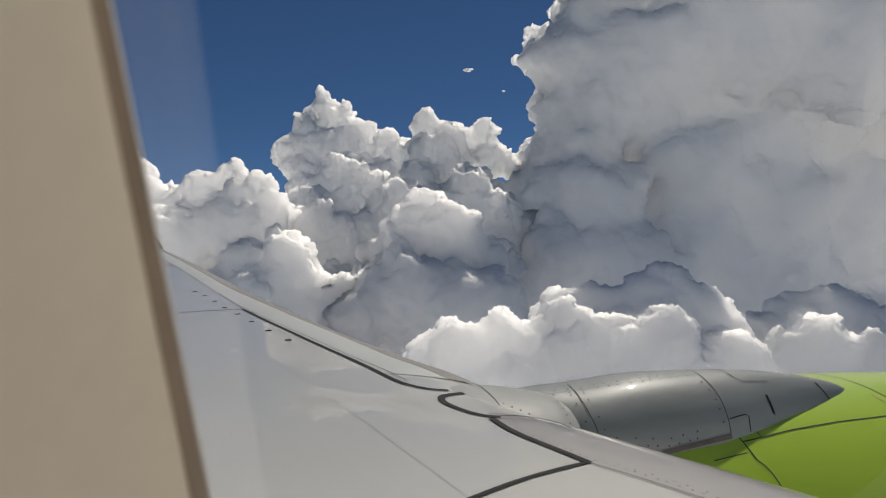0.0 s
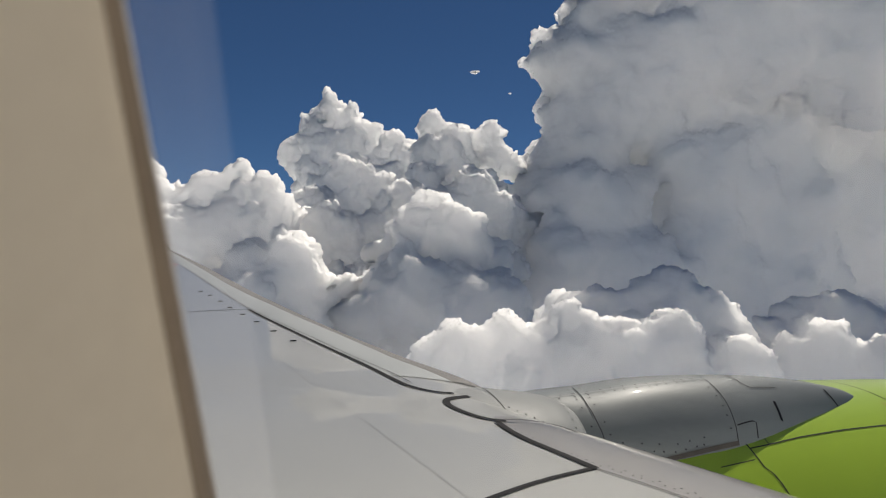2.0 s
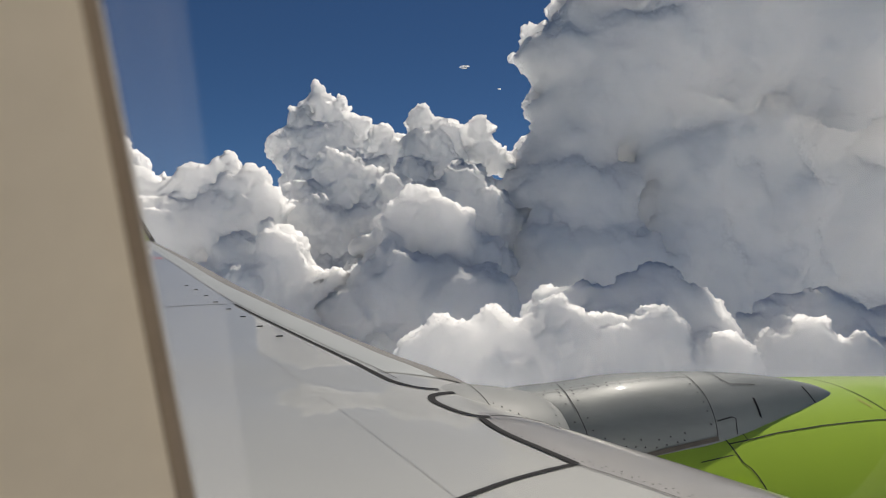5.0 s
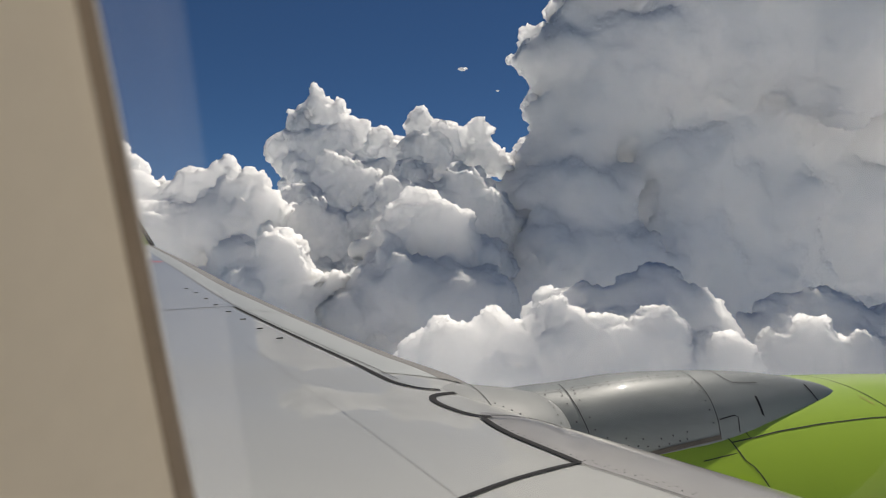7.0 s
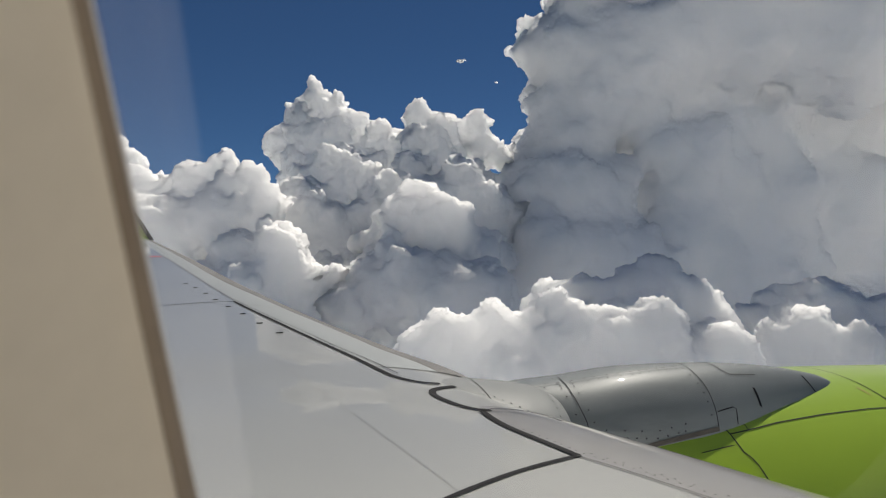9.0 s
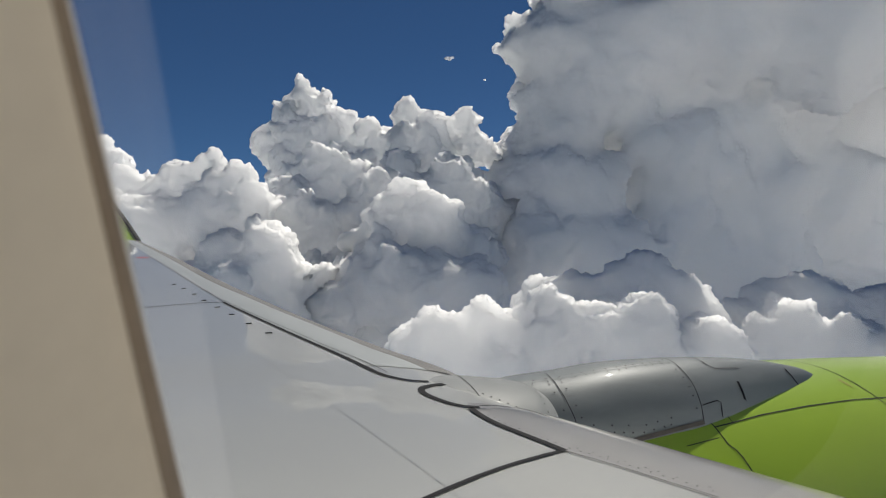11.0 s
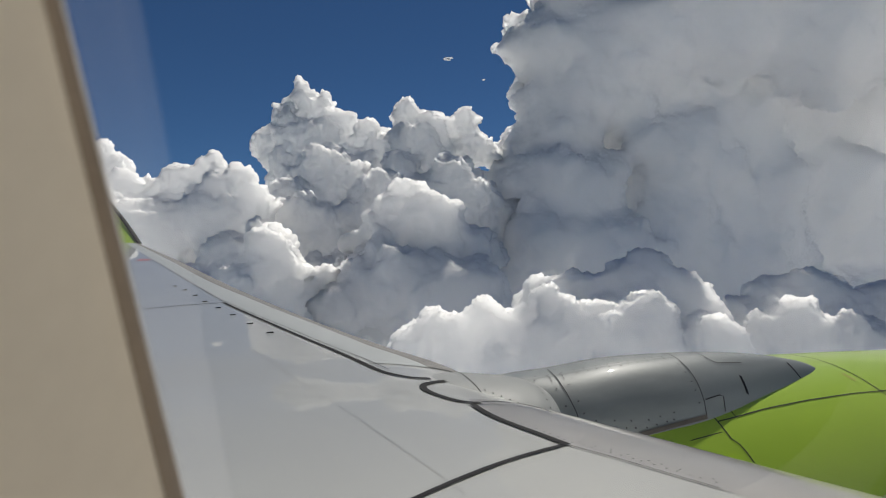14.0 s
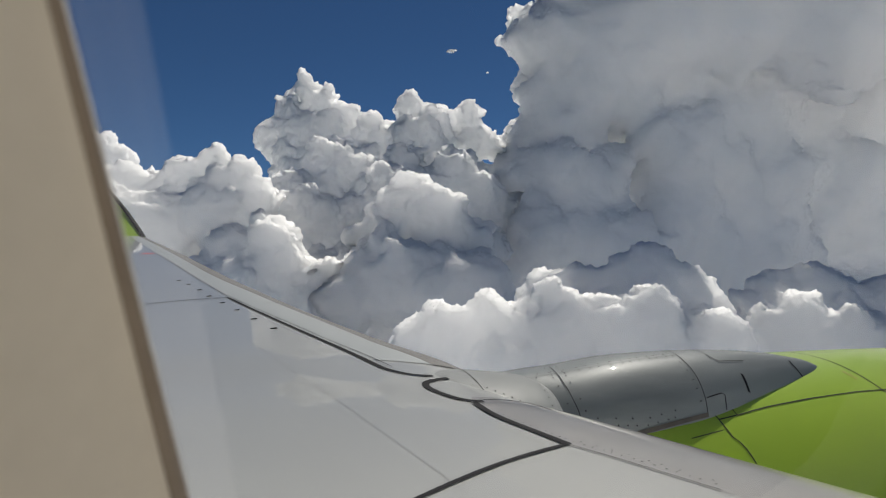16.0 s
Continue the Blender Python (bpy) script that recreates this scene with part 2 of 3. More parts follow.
strip("seal", [(0.589, 1.78), (0.46, 1.7), (0.342, 1.62), (0.238, 1.54), (0.153, 1.47), (-0.02, 1.32)], 0.018, BLACK_SEAL, 0.003, "black panel seal")
strip("seal", [(0.408, 2.3), (0.469, 2.32), (0.529, 2.33), (0.584, 2.32), (0.631, 2.28), (0.668, 2.2)], 0.012, BLACK_SEAL, 0.013, "thin black joint below the fillet")
strip("panel_line", [(0.589, 1.78), (0.7, 1.66), (0.801, 1.53), (0.889, 1.42)], 0.004, LINE_DARK, 0.004)
strip("panel_line", [(-0.945, 3.87), (-0.486, 2.96), (-0.27, 2.52), (-0.004, 1.94), (0.175, 1.54), (0.218, 1.43)], 0.002, LINE_FAINT, 0.002)
strip("panel_line", [(-3.2, 4.85), (-2.04, 5.52), (-1.827, 5.64), (-1.506, 5.81)], 0.02, LINE_DARK, 0.003)
strip("panel_line", [(-4.335, 11.38), (-2.997, 8.84), (-2.254, 7.36), (-1.54, 5.94)], 0.016, LINE_MID, 0.0045)
strip("panel_line", [(-1.54, 5.94), (-0.938, 4.85), (-0.57, 4.17), (-0.204, 3.38), (0.049, 2.95)], 0.006, LINE_DARK, 0.0045)
strip("wing_marking", [(-4.27, 10.75), (-4.07, 10.75)], 0.16, RED_PAINT, 0.004, "red painted marking")
for x, y in ((-2.433, 7.19), (-2.2, 6.82), (-1.942, 6.35), (-1.708, 5.89), (-1.463, 5.45), (-1.229, 5.02), (-0.984, 4.54), (-0.755, 4.11)):
    a, b = skin_at(x - 0.022, y - 0.006), skin_at(x + 0.022, y + 0.006)
    up = Vector((0, 0, 0.009))
    th = Vector((0.001, -0.004, 0))
    vs = [a - th, b - th, b + th, a + th, a - th + up * 0.6, b - th + up, b + th + up, a + th + up * 0.6]
    part("vortex_generator", vs, [(0, 1, 5, 4), (2, 3, 7, 6), (1, 2, 6, 5), (3, 0, 4, 7), (4, 5, 6, 7)], LINE_DARK, wing, "small dark vortex generator", smooth=False)

# winglet, curved up from the tip, with a dark erosion strip on its nose
def winglet_nose(a):
    return Vector((-6.5 - 1.55 * a, 16.58 + 1.3 * math.sin(min(1, a) * math.pi / 2), lead_z(16.6) + 1.25 * a + 0.25 * a * a))


vs, edge = [], []
for i in range(13):
    a = i / 12
    nose = winglet_nose(a)
    c = 1.55 - 0.75 * a
    for q in QS[::2]:
        vs.append(nose + Vector((-q * c, -0.02 - 0.4 * c * section(q), 0)))
    for q in reversed(QS[::2]):
        vs.append(nose + Vector((-q * c, 0.02 + 0.4 * c * section(q), -0.02)))
    for dx, dy in ((0.03, 0), (-0.075, -0.075), (-0.075, 0.075)):
        edge.append(nose + Vector((dx, dy, 0.01)))
winglet = part("winglet", vs, grid_faces(13, 2 * len(QS[::2]), True), GREEN_PAINT, wing, "lime green winglet")
part("erosion_strip", edge, grid_faces(13, 3, True), BLACK_SEAL, winglet, "dark strip on the winglet nose")

# ---- engine nacelle ----
AXIS_Y, AXIS_Z = 3.45, EYE - 1.65
engine = tagged(new("engine_nacelle"), "lime green painted jet engine nacelle under the wing", "engine")
NX = [-0.3, 0.2, 0.6, 0.9, 1.2, 1.5, 2.0, 2.5, 3.0, 3.5, 4.0, 4.4, 4.65, 4.75, 4.65, 4.3]
NR = [0.72, 0.84, 0.94, 0.99, 1.02, 1.043, 1.055, 1.06, 1.067, 1.067, 1.04, 0.98, 0.90, 0.83, 0.77, 0.74]
vs = [(x, AXIS_Y + r * math.sin(2 * math.pi * j / 96), AXIS_Z + r * math.cos(2 * math.pi * j / 96)) for x, r in zip(NX, NR) for j in range(96)]
cowl = part("cowl", vs, grid_faces(len(NX), 96, True), GREEN_PAINT, engine)

# pylon fairing on the nacelle
FX = [0.30, 0.5, 0.74, 0.95, 1.28, 1.62, 1.85, 2.13, 2.37, 2.55, 2.63]
FT = [-0.68, -0.63, -0.592, -0.573, -0.526, -0.51, -0.507, -0.52, -0.553, -0.60, -0.645]
FW = [0.05, 0.20, 0.36, 0.42, 0.41, 0.385, 0.34, 0.26, 0.18, 0.09, 0.02]
N_AROUND = 41


def loft(x0, x1, n, centre_y, top_of, half_of, h):
    """An upturned trough, closed towards the front."""
    vs = []
    for x in np.linspace(x0, x1, n):
        top, w = EYE + top_of(x), max(0.012, half_of(x))
        for j in range(N_AROUND):
            a = math.pi * j / (N_AROUND - 1)
            ca, sa = math.cos(a), math.sin(a)
            vs.append((x, centre_y - math.copysign(abs(ca) ** 0.85, ca) * w, top - h + h * max(sa, 0) ** 0.9))
    return vs, grid_faces(n, N_AROUND)


vs, fs = loft(0.30, 2.63, 70, 3.2, lambda x: smooth_curve(FX, FT, x), lambda x: smooth_curve(FX, FW, x), 0.42)
fairing = part("pylon_fairing", vs, fs, FAIRING_PAINT, engine, "grey painted pylon fairing")
LX = [-0.1, 0.05, 0.2, 0.35, 0.5, 0.7, 0.80, 0.86, 0.9]
LT = [-0.60, -0.545, -0.53, -0.535, -0.55, -0.575, -0.60, -0.635, -0.69]
LW = [0.10, 0.24, 0.34, 0.39, 0.42, 0.42, 0.39, 0.33, 0.22]
vs, fs = loft(-0.1, 0.9, 50, 2.95, lambda x: smooth_curve(LX, LT, x), lambda x: smooth_curve(LX, LW, x), 0.2)
fillet = part("pylon_fillet", vs, fs, FILLET_PAINT, wing, "light grey fillet over the leading edge")



def fillet_point(x, a, lift):
    """A point of the fillet, a degrees round from its outboard foot."""
    top, w, ca, sa = EYE + smooth_curve(LX, LT, x), smooth_curve(LX, LW, x), -math.cos(radians(a)), math.sin(radians(a))
    return Vector((x, 2.95 - math.copysign(abs(ca) ** 0.85, ca) * (w + lift), top - 0.2 + (0.2 + lift) * sa ** 0.9))


vs = []
for a in np.linspace(80, 172, 30):
    x = 0.42 + 0.12 * (a - 80) / 92
    vs += [fillet_point(x - 0.0025, a, 0.002), fillet_point(x + 0.0025, a, 0.002)]
part("panel_joint", vs, [(2 * i, 2 * i + 1, 2 * i + 3, 2 * i + 2) for i in range(29)], LINE_DARK, fillet, smooth=False)
vs, fs = [], []
for x, a in [(0.50 + 0.035 * i, 120 + 4 * i) for i in range(6)] + [(0.50 + 0.05 * i, 150 + 2 * i) for i in range(6)] + [(0.3 + 0.03 * i, 118 + 3 * i) for i in range(4)] + [(0.8, 100 + 12 * i) for i in range(6)]:
    k = len(vs)
    vs += [fillet_point(x + 0.0045 * math.cos(t), a + 1.2 * math.sin(t), 0.002) for t in (0, 1.05, 2.09, 3.14, 4.19, 5.24)]
    fs.append(tuple(range(k, k + 6)))
tagged(part("rivets", vs, fs, LINE_DARK, fillet, smooth=False), "dark flush rivet heads", kind="stuff")


def on_fairing(x, y, z, lift):
    top, w = EYE + smooth_curve(FX, FT, x), max(0.012, smooth_curve(FX, FW, x))
    n = Vector((0, (y - 3.2) / w**2, max(0.05, (z - top + 0.42)) / 0.42**2)).normalized()
    u = min(1, abs(y - 3.2) / w)
    if u < 0.9:
        ca = u ** (1 / 0.85)
        z = top - 0.42 + 0.42 * math.sqrt(max(0, 1 - ca * ca)) ** 0.9
    return Vector((x, y, z)) + n * lift


def on_cowl(x, y, z, lift):
    r = float(np.interp(x, NX[:10], NR[:10])) + lift
    d = Vector((0, y - AXIS_Y, z - AXIS_Z)).normalized()
    return Vector((x, AXIS_Y + d.y * r, AXIS_Z + d.z * r))


def laid(name, pts, width, mat, parent, place, lift=0.004, label="", step=0.03):
    """A flat strip laid on a curved body through the given points."""
    line = []
    for a, b in zip(pts, pts[1:]):
        a, b = Vector(a), Vector(b)
        n = max(1, int((b - a).length / step))
        line += [a.lerp(b, i / n) for i in range(n)]
    line.append(Vector(pts[-1]))
    vs = []
    for i, p in enumerate(line):
        q0, q1 = line[max(0, i - 1)], line[min(len(line) - 1, i + 1)]
        n = place(*p, 1.0) - place(*p, 0.0)
        side = (q1 - q0).cross(n).normalized() * width / 2
        for k in (-1, 1):
            vs.append(place(*(p + side * k), lift))
    fs = [(2 * i, 2 * i + 1, 2 * i + 3, 2 * i + 2) for i in range(len(line) - 1)]
    return part(name, vs, fs, mat, parent, label, smooth=False)


def rivets(rows, place, parent, size, mat):
    """Rows of rivet heads, too small to pick apart."""
    vs, fs = [], []
    for pts, gap, shift in rows:
        pts = [Vector(p) + Vector(shift) for p in pts]
        for a, b in zip(pts, pts[1:]):
            n = max(1, int((b - a).length / gap))
            for i in range(n):
                p = a.lerp(b, (i + 0.3 * random.random()) / n)
                c = place(*p, 0.0035)
                nrm = (place(*p, 1.0) - place(*p, 0.0)).normalized()
                e1 = nrm.cross(Vector((1, 0.2, 0))).normalized()
                e2 = nrm.cross(e1)
                k = len(vs)
                vs += [c + (e1 * math.cos(t) + e2 * math.sin(t)) * size for t in (0, 1.05, 2.09, 3.14, 4.19, 5.24)]
                fs.append(tuple(range(k, k + 6)))
    return tagged(part("rivets", vs, fs, mat, parent, smooth=False), "dark flush rivet heads", kind="stuff")


JOIN_A = [(0.943, 3.19, 0.559), (0.945, 3.09, 0.551), (0.955, 2.975, 0.514), (0.975, 2.883, 0.448), (0.99, 2.84, 0.395), (1.0, 2.80, 0.33)]
JOIN_B = [(1.655, 3.30, 0.641), (1.661, 3.191, 0.641), (1.661, 3.111, 0.635), (1.664, 3.03, 0.611), (1.680, 2.931, 0.54), (1.687, 2.866, 0.439), (1.684, 2.841, 0.369)]
CREST = [(0.759, 3.072, 0.533), (0.9, 3.078, 0.544), (1.056, 3.08, 0.566), (1.306, 3.074, 0.606), (1.635, 3.124, 0.636)]
LOWER = [(1.06, 2.80, 0.35), (1.33, 2.792, 0.34), (1.545, 2.826, 0.376)]
laid("panel_joint", JOIN_A, 0.0045, LINE_DARK, fairing, on_fairing)
laid("panel_joint", JOIN_B, 0.0045, LINE_DARK, fairing, on_fairing)
laid("panel_joint", [(1.82, 3.25, 0.643), (1.826, 3.187, 0.643), (1.838, 3.071, 0.624), (1.868, 3.035, 0.605), (2.026, 3.056, 0.599)], 0.006, LINE_DARK, fairing, on_fairing)
laid("panel_joint", CREST, 0.004, LINE_FAINT, fairing, on_fairing)
laid("vent_slot", [(1.966, 2.981, 0.541), (1.970, 2.959, 0.51), (1.975, 2.931, 0.454)], 0.016, BLACK_SEAL, fairing, on_fairing, 0.004, "narrow black vent slot")
laid("vent_slot", [(2.353, 3.124, 0.577), (2.373, 3.099, 0.543), (2.404, 3.082, 0.499)], 0.014, BLACK_SEAL, fairing, on_fairing, 0.004, "narrow black vent slot")
laid("access_hatch", [(1.698, 2.871, 0.447), (1.791, 2.894, 0.463), (1.812, 2.894, 0.454), (1.803, 2.867, 0.383)], 0.006, LINE_DARK, fairing, on_fairing, 0.004, "outlined access hatch")
laid("fairing_edge", [(1.2, 2.795, 0.285), (1.327, 2.797, 0.311), (1.509, 2.812, 0.344), (1.684, 2.838, 0.369)], 0.022, EDGE_BROWN, fairing, on_fairing, 0.005, "dirty brown lower fairing edge")
rivets([(JOIN_A, 0.06, (0.035, 0, 0)), (JOIN_A, 0.06, (-0.035, 0, 0)), (JOIN_B, 0.06, (-0.03, 0, 0)), (CREST, 0.055, (0, 0.012, 0)), (CREST, 0.055, (0, -0.025, 0)), (LOWER, 0.05, (0, 0, 0)), (LOWER, 0.07, (0, 0, 0.035))], on_fairing, fairing, 0.005, LINE_DARK)
laid("cowl_joint", [(2.62, 3.6, 0.556), (2.653, 3.504, 0.556), (2.700, 3.321, 0.551), (2.729, 3.176, 0.524), (2.745, 3.088, 0.496), (2.78, 2.9, 0.40)], 0.006, LINE_DARK, cowl, on_cowl, 0.002)
COWL_LINE = [(1.735, 2.849, 0.313), (1.847, 2.86, 0.333), (2.033, 2.885, 0.368), (2.308, 2.917, 0.401), (2.604, 2.94, 0.426), (3.1, 2.96, 0.43)]
laid("cowl_joint", COWL_LINE, 0.007, LINE_DARK, cowl, on_cowl, 0.002)
laid("cowl_joint", [(1.70, 2.92, 0.36), (1.723, 2.888, 0.339), (1.735, 2.849, 0.313), (1.756, 2.769, 0.25), (1.783, 2.745, 0.23), (1.798, 2.717, 0.204), (1.808, 2.687, 0.173), (1.83, 2.6, 0.07)], 0.007, LINE_DARK, cowl, on_cowl, 0.002)
laid("cowl_joint", [(1.542, 2.786, 0.239), (1.727, 2.801, 0.274)], 0.005, LINE_DARK, cowl, on_cowl, 0.002)
laid("cowl_joint", [(1.80, 2.95, 0.40), (1.834, 2.918, 0.369), (1.847, 2.86, 0.333)], 0.005, LINE_DARK, cowl, on_cowl, 0.002)
laid("cowl_latch", [(1.69, 2.726, 0.2), (1.78, 2.708, 0.191)], 0.02, GREEN_PAINT, cowl, on_cowl, 0.014, "raised lime green cowl latch")
laid("warning_marking", [(2.68, 3.114, 0.504), (2.70, 3.03, 0.484)], 0.006, LINE_RED, cowl, on_cowl, 0.004, "tiny faded red writing line")
rivets([(COWL_LINE, 0.05, (0, 0.03, 0)), ([(1.40, 2.80, 0.25), (1.70, 2.83, 0.31)], 0.05, (0, 0, 0))], on_cowl, cowl, 0.003, LINE_OLIVE)
SEAL_IN = [(0.396, 2.17, 0), (0.436, 2.06, 0), (0.493, 1.96, 0), (0.544, 1.87, 0), (0.589, 1.78, 0), (0.7, 1.66, 0), (0.801, 1.53, 0), (0.889, 1.42, 0)]
rivets([(SEAL_IN, 0.03, (0.024, 0.010, 0)), (SEAL_IN[4:], 0.05, (0.045, 0.02, 0)), ([(0.3, 2.75, 0), (0.42, 2.6, 0)], 0.03, (0.05, 0.1, 0)), ([(-0.3, 3.75, 0), (0.2, 3.12, 0)], 0.06, (0.12, 0, 0))], lambda x, y, z, lift: skin_at(x, y, lift + 0.004), wing, 0.004, LINE_DARK)

# ---- cabin wall with the window ----
LEAN = radians(30.0)
W_O = Vector((0.100, 0.1769, EYE - 0.004))
W_X, W_H = Vector((1, 0, 0)), Vector((0, -math.sin(LEAN), math.cos(LEAN)))
W_N = Vector((0, math.cos(LEAN), math.sin(LEAN)))


def ring(half_w, half_h, radius, depth, n=12):
    """A rounded rectangle in the window's plane, depth metres outward."""
    pts = []
    for cx, cy, a0 in ((1, 1, 0), (-1, 1, 90), (-1, -1, 180), (1, -1, 270)):
        for i in range(n + 1):
            a = radians(a0 + 90 * i / n)
            u = cx * (half_w - radius) + radius * math.cos(a)
            v = cy * (half_h - radius) + radius * math.sin(a)
            pts.append(W_O + W_X * u + W_H * v + W_N * depth)
    return pts


def rings_mesh(specs):
    vs = []
    for sp in specs:
        vs += ring(*sp)
    n = len(ring(*specs[0]))
    return vs, grid_faces(len(specs), n, True)


def lip(points):
    """The reveal's lip stands off the pane more and more towards the window's foot."""
    out = []
    for p in points:
        d, v = (p - W_O).dot(W_N), (p - W_O).dot(W_H)
        near = min(1, max(0, (0.03 + d) / 0.015))
        out.append(p + W_N * d * near * (min(1.7, max(0.25, 0.95 - 7.0 * v)) - 1))
    return out


window = tagged(new("window_1"), "cabin window in a cream moulded reveal", "window", kind="structure")
W, H = 0.167, 0.205
vs, fs = rings_mesh([(W + 0.17, H + 0.17, 0.10, -0.125), (W + 0.095, H + 0.095, 0.10, -0.12), (W + 0.068, H + 0.068, 0.1, -0.105), (W + 0.046, H + 0.046, 0.095, -0.075), (W + 0.028, H + 0.028, 0.09, -0.045), (W + 0.0085, H + 0.0085, 0.084, -0.0135), (W + 0.0045, H + 0.0045, 0.082, -0.0075), (W + 0.003, H + 0.003, 0.081, -0.0058)])
part("reveal", lip(vs), fs, PANEL_CREAM, window)
vs, fs = rings_mesh([(W + 0.003, H + 0.003, 0.081, -0.0050), (W + 0.0027, H + 0.0027, 0.081, -0.0057), (W + 0.0022, H + 0.0022, 0.081, -0.0057), (W + 0.0018, H + 0.0018, 0.08, -0.0052), (W + 0.0017, H + 0.0017, 0.08, -0.0046), (W + 0.0013, H + 0.0013, 0.08, -0.0041), (W + 0.0006, H + 0.0006, 0.079, -0.0026), (W + 0.0002, H + 0.0002, 0.079, -0.0012), (W, H, 0.078, 0.0)])
part("gasket", lip(vs), fs, GASKET, window, "brown rubber window gasket")
pane_ring = ring(W + 0.001, H + 0.001, 0.078, 0.002)
pane = part("pane", pane_ring, [tuple(range(len(pane_ring)))], GLASS, window, "clear acrylic pane with fine specks", smooth=False)
pane.visible_shadow = False


SPECKS = [(-0.1626, 0.0948), (-0.1348, 0.095), (-0.1683, 0.0716), (-0.1636, 0.0634), (-0.1196, 0.084), (-0.0879, 0.0373), (-0.0618, -0.0007), (-0.0425, -0.0015), (0.0035, -0.0348), (0.0606, -0.0676)]
for i, (u, v) in enumerate(SPECKS):
    r = 0.00010 + 0.00006 * ((i * 7) % 4)
    c = W_O + W_X * u + W_H * v + W_N * 0.0012
    pts = [c + (W_X * math.cos(k) + W_H * math.sin(k) * 0.6) * r * (0.6 + 0.4 * ((i + j * 3) % 3)) for j, k in enumerate(np.linspace(0, 5.4, 7))]
    mid = c - W_N * 0.0002
    part("speck", pts + [mid], [(j, (j + 1) % 7, 7) for j in range(7)], SPECK, pane, "dark grit speck", smooth=False)
# milky sheet beside the gasket, painted in for the reflection of the window edge
reflection_band = [W_O + W_X * u + W_H * v + W_N * 0.0014 for u, v in ((-W + 0.0005, -H + 0.07), (-W + 0.019, -H + 0.05), (-W + 0.019, H - 0.05), (-W + 0.0005, H - 0.07))]
reflection_ob = part("reflection_band", reflection_band, [(0, 1, 2, 3)], REFLECTION_FILM, pane, "faint milky upright reflection band", smooth=False)
reflection_ob.visible_shadow = False


def wall_sheet(name, mat, depth, half_w, half_h, hole):
    """A wall in the window's plane with a rounded hole."""
    inner = ring(*hole, depth)
    n = len(inner) // 4
    outer = []
    for cx, cy, swap in ((1, 1, False), (-1, 1, True), (-1, -1, False), (1, -1, True)):
        for i in range(n):
            f = i / (n - 1)
            f = 1 - f if swap else f
            u, v = (half_w, half_h * min(1, 0.2 + 1.6 * f)) if f <= 0.5 else (half_w * min(1, 0.2 + 1.6 * (1 - f)), half_h)
            outer.append(W_O + W_X * (cx * u) + W_H * (cy * v) + W_N * depth)
    return mesh_object(name, inner + outer, grid_faces(2, 4 * n, True), mat, False)


tagged(wall_sheet("wall_outboard", PANEL_CREAM, -0.122, 2.45, 1.12, (0.27, 0.32, 0.10)), "cream cabin sidewall panel round the window", "wall", kind="structure")
tagged(wall_sheet("fuselage_skin", SKIN_WHITE, 0.006, 2.6, 1.2, (W + 0.002, H + 0.002, 0.078)), "white painted fuselage skin round the window", "wall", kind="structure")


def slab(name, lo, hi, mat, label, category):
    vs = [(x, y, z) for x in (lo[0], hi[0]) for y in (lo[1], hi[1]) for z in (lo[2], hi[2])]
    fs = [(0, 1, 3, 2), (4, 6, 7, 5), (0, 4, 5, 1), (2, 3, 7, 6), (0, 2, 6, 4), (1, 5, 7, 3)]
    return tagged(mesh_object(name, vs, fs, mat, False), label, category, kind="structure")


slab("floor", (-2.4, -3.2, 0.02), (2.52, 0.56, 0.10), CARPET, "dark blue cabin carpet floor", "floor")
slab("ceiling", (-2.4, -3.2, 2.14), (2.52, -0.43, 2.2), CABIN_GREY, "dark cabin ceiling lining", "ceiling")
slab("wall_inboard", (-2.4, -3.26, 0.1), (2.52, -3.2, 2.2), CABIN_GREY, "dark cabin wall lining", "wall")


def end_wall(name, x0, x1):
    """A bulkhead that follows the lean of the sidewall."""
    prof = [(-3.2, 0.1), (0.52, 0.1), (-0.46, 2.14), (-3.2, 2.14)]
    vs = [(x, y, z) for x in (x0, x1) for y, z in prof]
    fs = [(0, 1, 2, 3), (7, 6, 5, 4), (0, 4, 5, 1), (1, 5, 6, 2), (2, 6, 7, 3), (3, 7, 4, 0)]
    tagged(mesh_object(name, vs, fs, CABIN_GREY, False), "dark cabin bulkhead lining", "wall", kind="structure")


end_wall("wall_aft", -2.40, -2.34)
end_wall("wall_forward", 2.46, 2.52)
# Added fill lamp under the ceiling, out of view, to brighten the reveal.
fill_strip = tagged(new("fill_strip"), "unseen strip added to carry a fill lamp", "light")
part("frame", [(x, y, z) for x in (-1.85, 1.85) for y in (-2.15, -1.85) for z in (2.125, 2.139)], [(0, 1, 3, 2), (4, 6, 7, 5), (0, 4, 5, 1), (2, 3, 7, 6), (0, 2, 6, 4), (1, 5, 7, 3)], CABIN_GREY, fill_strip, smooth=False)
lamp_data = bpy.data.lights.new("cabin_fill", "AREA")
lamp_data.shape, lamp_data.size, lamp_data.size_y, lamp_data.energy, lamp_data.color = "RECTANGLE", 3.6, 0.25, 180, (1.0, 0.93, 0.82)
lamp = new("cabin_fill", lamp_data)
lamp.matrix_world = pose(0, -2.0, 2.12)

# ---- clouds ----
ICO = bmesh.new()
bmesh.ops.create_icosphere(ICO, subdivisions=1, radius=1)
ICO_V = np.array([v.co[:] for v in ICO.verts])
ICO_F = np.array([[v.index for v in f.verts] for f in ICO.faces])
ICO.free()


